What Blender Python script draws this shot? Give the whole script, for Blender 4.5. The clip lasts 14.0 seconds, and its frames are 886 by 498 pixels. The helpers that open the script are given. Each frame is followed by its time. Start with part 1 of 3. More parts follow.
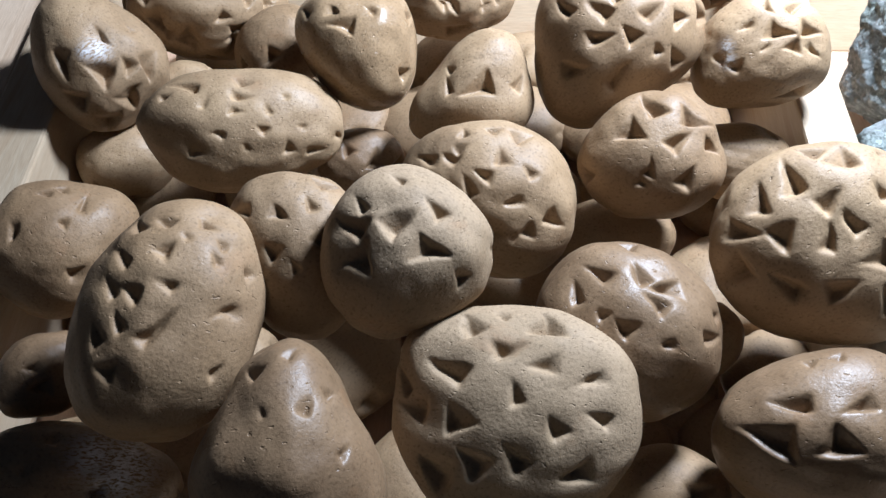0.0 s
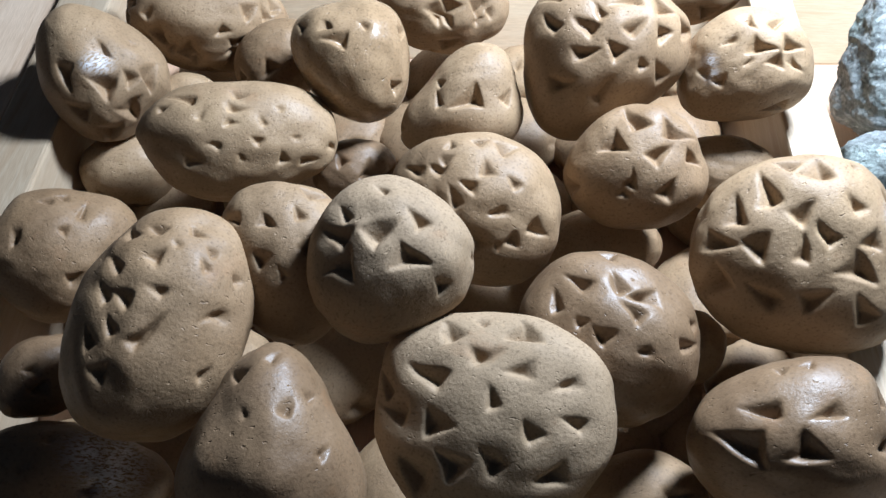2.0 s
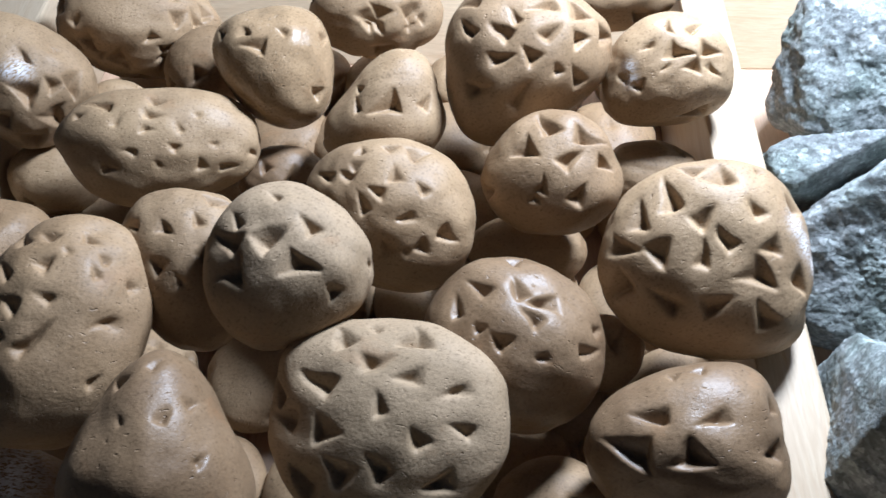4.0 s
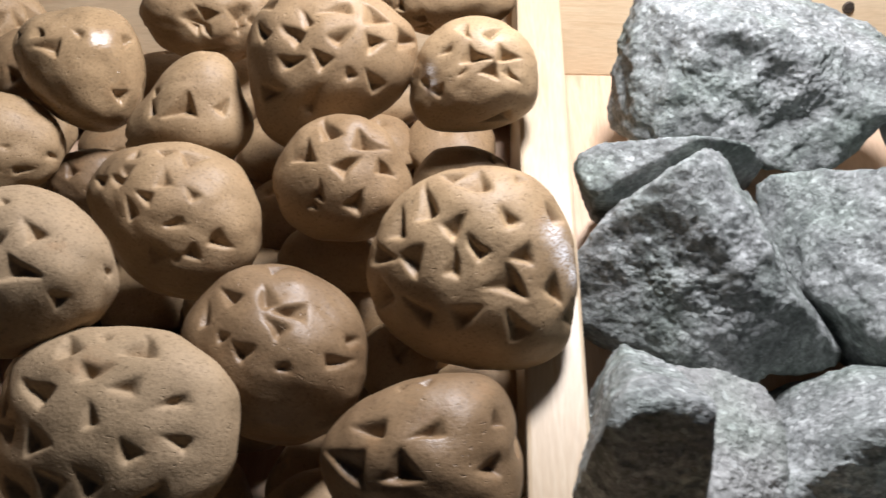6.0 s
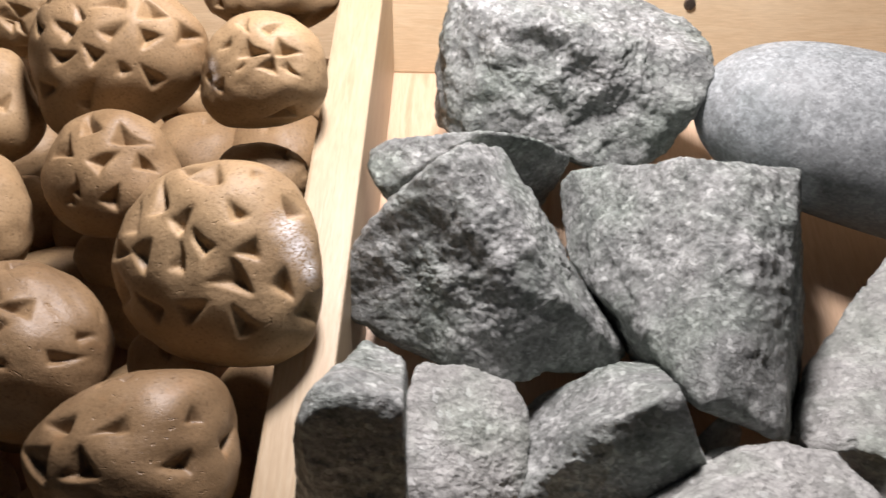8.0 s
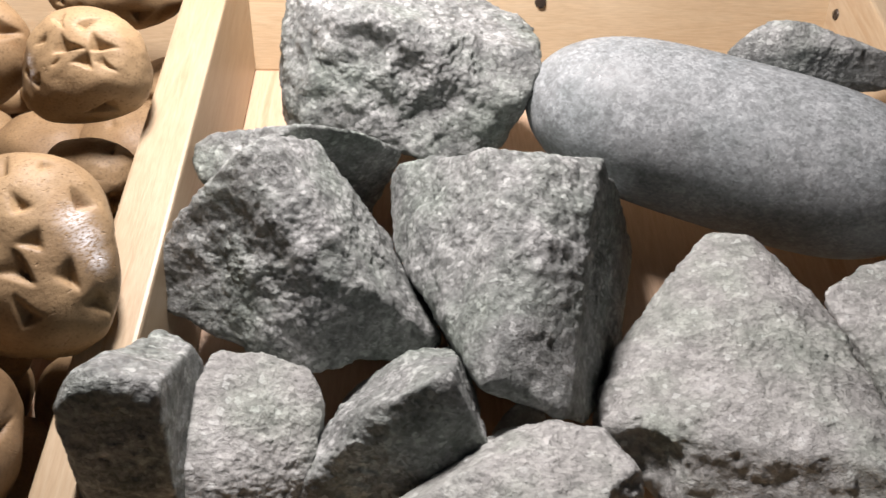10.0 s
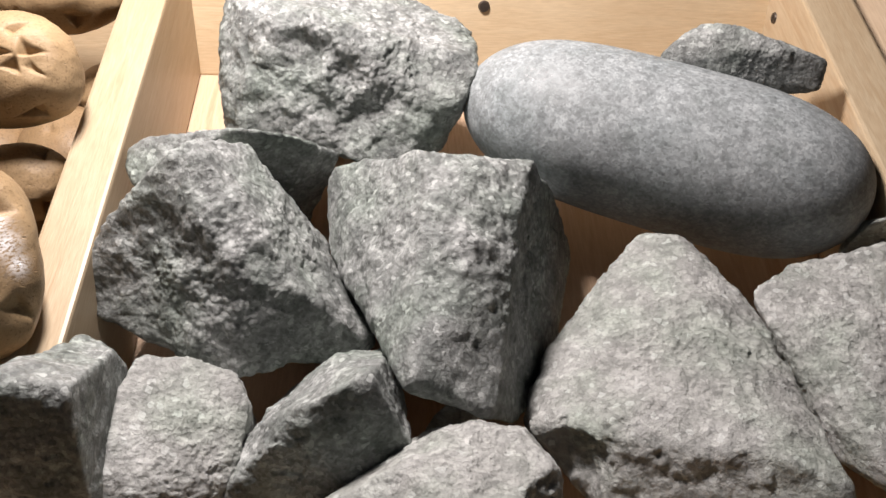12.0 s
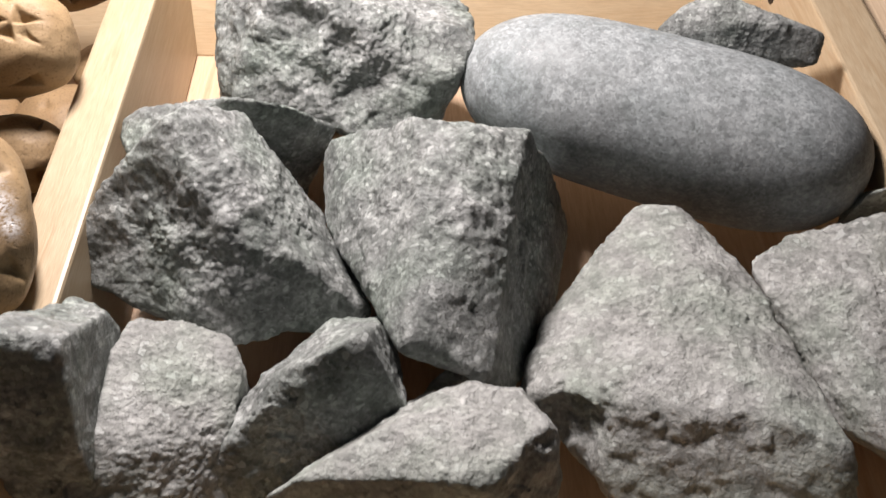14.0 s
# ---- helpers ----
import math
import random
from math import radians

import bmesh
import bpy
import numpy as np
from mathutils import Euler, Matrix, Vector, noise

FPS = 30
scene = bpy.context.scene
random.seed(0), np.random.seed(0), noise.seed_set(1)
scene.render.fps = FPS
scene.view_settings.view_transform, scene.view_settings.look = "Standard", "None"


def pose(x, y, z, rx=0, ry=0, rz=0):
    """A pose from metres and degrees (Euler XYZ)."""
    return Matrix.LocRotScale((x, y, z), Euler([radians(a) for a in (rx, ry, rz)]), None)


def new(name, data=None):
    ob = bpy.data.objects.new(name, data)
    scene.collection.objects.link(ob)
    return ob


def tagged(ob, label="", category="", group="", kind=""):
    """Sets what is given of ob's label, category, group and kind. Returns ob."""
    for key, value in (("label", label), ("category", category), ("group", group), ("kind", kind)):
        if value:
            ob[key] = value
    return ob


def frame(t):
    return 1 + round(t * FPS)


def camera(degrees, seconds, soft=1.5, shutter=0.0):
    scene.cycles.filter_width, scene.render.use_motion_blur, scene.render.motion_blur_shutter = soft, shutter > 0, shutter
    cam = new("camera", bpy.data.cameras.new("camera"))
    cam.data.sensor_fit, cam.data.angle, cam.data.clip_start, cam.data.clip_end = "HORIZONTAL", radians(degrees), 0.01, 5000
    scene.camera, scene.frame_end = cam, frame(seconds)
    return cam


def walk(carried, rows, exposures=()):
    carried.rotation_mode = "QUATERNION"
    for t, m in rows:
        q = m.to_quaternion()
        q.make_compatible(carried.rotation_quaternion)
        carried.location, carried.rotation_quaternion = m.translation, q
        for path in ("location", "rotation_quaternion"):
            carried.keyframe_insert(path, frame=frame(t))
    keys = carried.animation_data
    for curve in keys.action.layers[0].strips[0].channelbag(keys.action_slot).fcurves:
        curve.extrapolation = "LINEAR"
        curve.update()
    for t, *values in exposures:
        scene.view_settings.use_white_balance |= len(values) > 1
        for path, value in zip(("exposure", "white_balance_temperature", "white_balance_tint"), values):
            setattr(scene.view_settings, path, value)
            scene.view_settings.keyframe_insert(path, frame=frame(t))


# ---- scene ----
cam = camera(57.0, 14.0, soft=1.5, shutter=0.5)
PATH = [
    (0.0, -0.17233, -0.40377, 0.35743, 34.611, 0.365, 1.407),
    (0.5, -0.16819, -0.40449, 0.35964, 34.601, 0.382, 1.559),
    (1.0, -0.16218, -0.40621, 0.36065, 34.774, 0.58, 1.77),
    (1.5, -0.1606, -0.40764, 0.36273, 35.066, 0.749, 2.052),
    (2.0, -0.16096, -0.40879, 0.36461, 35.252, 0.948, 2.238),
    (4.5, -0.1063, -0.40488, 0.36259, 35.757, 1.085, 2.129),
    (5.0, -0.08666, -0.39996, 0.36067, 35.842, 0.885, 2.207),
    (5.5, -0.0631, -0.39658, 0.3565, 35.915, 1.002, 2.484),
    (6.0, -0.03496, -0.39901, 0.35724, 36.022, 0.575, 2.223),
    (6.5, -0.00772, -0.40188, 0.3588, 36.244, 0.795, 2.321),
    (7.0, 0.01744, -0.39773, 0.35586, 36.474, 1.183, 2.562),
    (7.5, 0.04, -0.39418, 0.35035, 36.532, 0.986, 2.385),
    (8.0, 0.06146, -0.39615, 0.35014, 36.452, 0.653, 2.11),
    (8.5, 0.08314, -0.39866, 0.35046, 36.346, 0.322, 1.742),
    (9.0, 0.09915, -0.40027, 0.35162, 36.475, -0.144, 1.28),
    (11.5, 0.14821, -0.40705, 0.35233, 37.061, -1.559, -1.095),
    (12.0, 0.1481, -0.40573, 0.35282, 37.145, -1.69, -1.127),
    (12.5, 0.14976, -0.4022, 0.35185, 37.185, -1.731, -1.096),
    (13.0, 0.15047, -0.40179, 0.35067, 37.372, -1.624, -1.054),
    (13.5, 0.15174, -0.40474, 0.34911, 37.34, -1.711, -0.953),
    (14.0, 0.14937, -0.41843, 0.34068, 37.769, -1.759, -1.156),
]
LOOK = [
    (0.0, 0.66, 5000, 9), (2.2, 0.64, 4950, 7), (4.3, 0.62, 4950, 9), (5.0, 0.38, 5200, 9), (6.0, 0.19, 6000, 15),
    (7.0, 0.09, 6400, 19), (9.2, 0.12, 6550, 20), (11.3, 0.18, 6700, 18), (14.0, 0.18, 6650, 18),
]
walk(cam, [(t, pose(x, y, z, rx, ry, rz)) for t, x, y, z, rx, ry, rz in PATH], LOOK)

# ---- world, lamp ----
world = bpy.data.worlds.new("room")
scene.world = world
world.use_nodes = True
world.node_tree.nodes["Background"].inputs["Color"].default_value = (0.80, 0.88, 1.0, 1)
world.node_tree.nodes["Background"].inputs["Strength"].default_value = 0.017
lamp_data = bpy.data.lights.new("display_lamp", "POINT")
lamp_data.energy, lamp_data.shadow_soft_size, lamp_data.color = 14.8, 0.042, (1.0, 0.975, 0.93)
lamp = new("display_lamp", lamp_data)
lamp.location = (0.042, 0.0, 0.415)


# ---- materials ----
def material(name, rough=0.6, spec=0.4):
    m = bpy.data.materials.new(name)
    m.use_nodes = True
    b = m.node_tree.nodes["Principled BSDF"]
    b.inputs["Roughness"].default_value = rough
    b.inputs["Specular IOR Level"].default_value = spec
    return m, m.node_tree, b


def node(t, kind, **values):
    n = t.nodes.new(kind)
    for key, value in values.items():
        n.inputs[key.replace("_", " ")].default_value = value
    return n


def noise_tex(t, where, scale, detail=4.0, rough=0.55, distort=0.0):
    n = node(t, "ShaderNodeTexNoise", Scale=scale, Detail=detail, Roughness=rough, Distortion=distort)
    t.links.new(where, n.inputs["Vector"])
    return n.outputs["Fac"]


def ramp(t, fac, stops):
    r = t.nodes.new("ShaderNodeValToRGB")
    while len(r.color_ramp.elements) < len(stops):
        r.color_ramp.elements.new(0.5)
    for e, (at, colour) in zip(r.color_ramp.elements, stops):
        e.position, e.color = at, (*colour, 1)
    t.links.new(fac, r.inputs["Fac"])
    return r.outputs["Color"]


def mix(t, fac, a, b, how="MIX"):
    m = t.nodes.new("ShaderNodeMix")
    m.data_type, m.blend_type = "RGBA", how
    for socket, value in ((m.inputs["Factor"], fac), (m.inputs["A"], a), (m.inputs["B"], b)):
        if isinstance(value, (int, float)):
            socket.default_value = value
        elif isinstance(value, tuple):
            socket.default_value = (*value, 1)
        else:
            t.links.new(value, socket)
    return m.outputs["Result"]


def bump(t, height, strength, distance, after=None):
    n = node(t, "ShaderNodeBump", Strength=strength, Distance=distance)
    t.links.new(height, n.inputs["Height"])
    if after is not None:
        t.links.new(after, n.inputs["Normal"])
    return n.outputs["Normal"]


def scaled(t, where, x, y, z):
    n = t.nodes.new("ShaderNodeMapping")
    n.inputs["Scale"].default_value = (x, y, z)
    t.links.new(where, n.inputs["Vector"])
    return n.outputs["Vector"]


def shifted(t):
    """Object coordinates, moved at random for each object."""
    where, info = t.nodes.new("ShaderNodeTexCoord"), t.nodes.new("ShaderNodeObjectInfo")
    add, mul = t.nodes.new("ShaderNodeVectorMath"), t.nodes.new("ShaderNodeMath")
    mul.operation, mul.inputs[1].default_value = "MULTIPLY", 7.0
    t.links.new(info.outputs["Random"], mul.inputs[0])
    t.links.new(where.outputs["Object"], add.inputs[0])
    t.links.new(mul.outputs[0], add.inputs[1])
    return add.outputs["Vector"], info.outputs["Random"]


def clay_material(name="fired_clay", gloss=(0.44, 0.68), deep=(0.245, 0.165, 0.090), pale=(0.355, 0.249, 0.140), grit=1.0):
    m, t, b = material(name, 0.5, 0.34)
    where, chance = shifted(t)
    big = ramp(t, noise_tex(t, where, 38, 3), [(0.3, deep), (0.7, pale)])
    tone = ramp(t, chance, [(0.0, (0.84, 0.79, 0.74)), (0.5, (0.97, 0.95, 0.93)), (1.0, (1.08, 1.07, 1.05))])
    colour = mix(t, 1.0, big, tone, "MULTIPLY")
    specks = ramp(t, noise_tex(t, where, 800, 3, 0.65), [(0.30, (0.62, 0.59, 0.56)), (0.45, (0.98, 0.98, 0.98)), (0.62, (1.03, 1.03, 1.03)), (0.76, (1.3, 1.27, 1.2))])
    colour = mix(t, 1.0, colour, specks, "MULTIPLY")
    rust = ramp(t, noise_tex(t, where, 55, 5, 0.65, 0.4), [(0.60, (0, 0, 0)), (0.74, (1, 1, 1))])
    colour = mix(t, mix(t, 1.0, rust, (0.35, 0.35, 0.35), "MULTIPLY"), colour, (0.30, 0.165, 0.075))
    dust = t.nodes.new("ShaderNodeAttribute")
    dust.attribute_name = "chalk"
    flaky = ramp(t, noise_tex(t, scaled(t, where, 1, 2.5, 1), 520, 4, 0.7), [(0.42, (0, 0, 0)), (0.52, (1, 1, 1))])
    colour = mix(t, mix(t, 1.0, flaky, dust.outputs["Fac"], "MULTIPLY"), colour, (0.74, 0.72, 0.72))
    t.links.new(colour, b.inputs["Base Color"])
    t.links.new(ramp(t, noise_tex(t, where, 60, 4), [(0.3, (gloss[0],) * 3), (0.7, (gloss[1],) * 3)]), b.inputs["Roughness"])
    n = bump(t, noise_tex(t, scaled(t, where, 1, 1.25, 1), 140, 5, 0.6), 0.30, 0.0011)
    n = bump(t, noise_tex(t, where, 420, 4, 0.7), 0.30 * grit, 0.0006, n)
    n = bump(t, noise_tex(t, where, 1100, 3, 0.6), 0.30 * grit, 0.0004, n)
    pores = ramp(t, noise_tex(t, scaled(t, where, 1, 1.9, 1), 330, 2, 0.5), [(0.24, (0, 0, 0)), (0.33, (1, 1, 1))])
    n = bump(t, pores, 0.5, 0.0007, n)
    t.links.new(n, b.inputs["Normal"])
    return m


def cells(t, where, scale):
    n = node(t, "ShaderNodeTexVoronoi", Scale=scale)
    t.links.new(where, n.inputs["Vector"])
    grey = t.nodes.new("ShaderNodeSeparateColor")
    t.links.new(n.outputs["Color"], grey.inputs["Color"])
    return grey.outputs["Red"]


def stone_material(name, dark, mid, light, grain=1.0, relief=1.0, tint=(0.30, 0.36, 0.31), contrast=1.0):
    """Crystalline rock: grains of two sizes over larger stains."""
    m, t, b = material(name, 0.62, 0.38)
    plain, chance = shifted(t)
    wobble = node(t, "ShaderNodeTexNoise", Scale=500 * grain, Detail=3.0)
    t.links.new(plain, wobble.inputs["Vector"])
    where = mix(t, 0.0016, plain, wobble.outputs["Color"], "ADD")
    patch = noise_tex(t, plain, 62 * grain, 6, 0.72)
    small, large = cells(t, where, 640 * grain), cells(t, where, 300 * grain)
    colour = ramp(t, patch, [(0.34, dark), (0.50, mid), (0.68, light)])
    lo, hi = 1 - 0.52 * contrast, 1 + 0.52 * contrast
    colour = mix(t, 1.0, colour, ramp(t, small, [(0.0, (lo,) * 3), (0.55, (1.0,) * 3), (1.0, (hi,) * 3)]), "MULTIPLY")
    colour = mix(t, 0.8, colour, ramp(t, large, [(0.0, (lo,) * 3), (0.25, (0.98,) * 3), (0.80, (1.0,) * 3), (1.0, (hi,) * 3)]), "MULTIPLY")
    blot = ramp(t, noise_tex(t, plain, 135 * grain, 5, 0.62, 0.5), [(0.33, (1 - 0.42 * contrast,) * 3), (0.47, (0.98,) * 3), (0.60, (1.02,) * 3), (0.72, (1 + 0.40 * contrast,) * 3)])
    colour = mix(t, 1.0, colour, blot, "MULTIPLY")
    crystal = ramp(t, cells(t, where, 470 * grain), [(0.955, (0, 0, 0)), (0.965, (0.5 * min(1.0, relief) ** 1.5,) * 3)])
    colour = mix(t, crystal, colour, (0.58, 0.60, 0.585))
    green = ramp(t, noise_tex(t, plain, 30, 3), [(0.45, (0, 0, 0)), (0.70, (0.45, 0.45, 0.45))])
    colour = mix(t, green, colour, mix(t, 1.0, colour, tuple(2.7 * c for c in tint), "MULTIPLY"))
    t.links.new(colour, b.inputs["Base Color"])
    t.links.new(ramp(t, small, [(0.0, (0.42,) * 3), (0.3, (0.62,) * 3), (1.0, (0.78,) * 3)]), b.inputs["Roughness"])
    n = bump(t, patch, 0.35 * relief, 0.0014)
    n = bump(t, noise_tex(t, plain, 135 * grain, 5, 0.62, 0.5), 0.5 * relief, 0.0012, n)
    n = bump(t, noise_tex(t, plain, 300 * grain, 5, 0.7), 0.55 * relief, 0.0008, n)
    n = bump(t, small, 0.8 * relief, 0.0006, n)
    t.links.new(n, b.inputs["Normal"])
    return m


def pine_material(name, along, pale, deep):
    """Planed pine; along: the axis of the grain."""
    m, t, b = material(name, 0.42, 0.4)
    where = t.nodes.new("ShaderNodeTexCoord").outputs["Object"]
    s = [1.0 if a != along else 0.10 for a in "xyz"]
    long = scaled(t, where, *s)
    rings = node(t, "ShaderNodeTexNoise", Scale=62, Detail=3.0, Roughness=0.5, Distortion=1.3)
    t.links.new(long, rings.inputs["Vector"])
    colour = ramp(t, rings.outputs["Fac"], [(0.32, pale), (0.50, tuple(0.6 * p + 0.4 * d for p, d in zip(pale, deep))), (0.56, pale), (0.72, deep)])
    fibre = ramp(t, noise_tex(t, scaled(t, long, 6, 6, 6), 190, 3), [(0.3, (0.90, 0.88, 0.86)), (0.7, (1.05,) * 3)])
    colour = mix(t, 1.0, colour, fibre, "MULTIPLY")
    blotch = ramp(t, noise_tex(t, where, 14, 3), [(0.3, (0.93, 0.90, 0.86)), (0.7, (1.03,) * 3)])
    colour = mix(t, 1.0, colour, blotch, "MULTIPLY")
    t.links.new(colour, b.inputs["Base Color"])
    t.links.new(bump(t, noise_tex(t, scaled(t, long, 6, 6, 6), 190, 3), 0.25, 0.0004), b.inputs["Normal"])
    return m


def plain_material(name, colour, rough, metal=0.0):
    m, t, b = material(name, rough)
    where = t.nodes.new("ShaderNodeTexCoord").outputs["Object"]
    t.links.new(ramp(t, noise_tex(t, where, 60, 5), [(0.3, tuple(0.8 * c for c in colour)), (0.7, colour)]), b.inputs["Base Color"])
    b.inputs["Metallic"].default_value = metal
    return m


CLAY = clay_material()
WET = clay_material("glossy_clay", (0.16, 0.30))
# a darker, somewhat glossier brown than CLAY, for chosen lumps
DARK_CLAY = clay_material("dark_brown_clay", (0.36, 0.54), (0.160, 0.103, 0.056), (0.235, 0.158, 0.088), 0.8)
DRY = clay_material("dry_dusty_clay", (0.66, 0.86), (0.255, 0.184, 0.107), (0.340, 0.250, 0.153), 1.15)
GREY = stone_material("grey_green_rock", (0.155, 0.166, 0.160), (0.250, 0.261, 0.252), (0.370, 0.380, 0.372), 1.0, 2.1, contrast=0.62)
PALE = stone_material("pale_grey_rock", (0.220, 0.226, 0.214), (0.332, 0.334, 0.319), (0.430, 0.432, 0.420), 0.9, 2.7, contrast=0.40)
SMOOTH = stone_material("smooth_blue_grey_stone", (0.208, 0.228, 0.229), (0.262, 0.282, 0.288), (0.325, 0.346, 0.352), 1.25, 0.26, (0.335, 0.355, 0.36), 0.45)
PINE_Y = pine_material("pine_rail", "y", (0.47, 0.38, 0.265), (0.39, 0.28, 0.172))
PINE_X = pine_material("pine_board", "x", (0.70, 0.565, 0.385), (0.61, 0.455, 0.285))
PINE_FLOOR = pine_material("pine_base", "y", (0.60, 0.44, 0.315), (0.48, 0.325, 0.21))
TABLE = pine_material("pine_table", "y", (0.70, 0.55, 0.40), (0.55, 0.40, 0.27))
STEEL = plain_material("dark_screw_steel", (0.10, 0.08, 0.065), 0.45, 0.6)


# ---- mesh helpers ----
def part(name, bm, mat, parent=None, label=""):
    data = bpy.data.meshes.new(name)
    bm.to_mesh(data)
    bm.free()
    data.materials.append(mat)
    ob = new(name, data)
    ob.parent = parent
    return tagged(ob, label)


def board(size, at, turn=(0, 0, 0), edge=0.0015):
    """A planed board with eased edges."""
    bm = bmesh.new()
    bmesh.ops.create_cube(bm, size=1.0, matrix=Matrix.Diagonal((*size, 1)))
    bmesh.ops.bevel(bm, geom=bm.edges[:], offset=edge, segments=2, profile=0.6, affect="EDGES")
    bm.transform(pose(*at, *turn))
    for f in bm.faces:
        f.smooth = False
    return bm


BALLS = {}


def sphere(level):
    """Unit directions and triangles of an icosphere, made once for each level."""
    if level not in BALLS:
        bm = bmesh.new()
        bmesh.ops.create_icosphere(bm, subdivisions=level, radius=1.0)
        bm.verts.ensure_lookup_table()
        v = np.array([p.co[:] for p in bm.verts])
        f = np.array([[p.index for p in q.verts] for q in bm.faces])
        bm.free()
        BALLS[level] = v / np.linalg.norm(v, axis=1)[:, None], f
    return BALLS[level]


def solid(name, places, faces, mat):
    data = bpy.data.meshes.new(name)
    data.vertices.add(len(places))
    data.vertices.foreach_set("co", places.astype(np.float32).ravel())
    data.loops.add(len(faces) * 3)
    data.loops.foreach_set("vertex_index", faces.astype(np.int32).ravel())
    data.polygons.add(len(faces))
    data.polygons.foreach_set("loop_start", np.arange(0, len(faces) * 3, 3, dtype=np.int32))
    data.polygons.foreach_set("use_smooth", np.ones(len(faces), dtype=bool))
    data.update(calc_edges=True)
    data.materials.append(mat)
    return new(name, data)


def waves(v, rng, scale, count=14):
    """A cheap smooth noise: a sum of plane waves with random ways and phases."""
    total = np.zeros(len(v))
    for _ in range(count):
        k = rng.normal(size=3)
        k *= scale * rng.uniform(0.6, 1.5) / np.linalg.norm(k)
        total += np.sin(v @ k + rng.uniform(0, 6.28))
    return total / math.sqrt(count / 2)


def rugged(v, scale, octaves, seed):
    """Fractal noise at each place."""
    shift = Vector((seed * 1.7, seed * 0.9, seed * 2.3))
    return np.array([noise.fractal(Vector(p) * scale + shift, 0.85, 2.1, octaves) for p in v])


def eased(p, faces):
    """Each place moved half way to the mean of its neighbours."""
    total, count = np.zeros_like(p), np.zeros(len(p))
    for i, j in ((0, 1), (1, 2), (2, 0)):
        for k in range(3):
            total[:, k] += np.bincount(faces[:, i], p[faces[:, j], k], len(p))
        count += np.bincount(faces[:, i], minlength=len(p))
    return 0.5 * p + 0.5 * total / count[:, None]


def facet_relief(v, scale, seed):
    """Small tilted fracture faces, one for each cell of a random pattern."""
    out = np.empty(len(v))

    def tilt(q, c):
        a, h = 12.9898 * c.x + 78.233 * c.y + 37.719 * c.z, 4.1 * c.x + 9.7 * c.y - 6.3 * c.z
        return (q[0] - c.x) * math.sin(a) + (q[1] - c.y) * math.sin(1.7 * a + h) + (q[2] - c.z) * math.cos(a - h)

    for i, q in enumerate(v * scale + seed * 3.1):
        far, at = noise.voronoi(Vector(q))
        one, two = tilt(q, at[0]), tilt(q, at[1])
        s = min((far[1] - far[0]) / 0.22, 1.0)
        out[i] = one + 0.5 * (two - one) * (1 - s)
    return out / scale


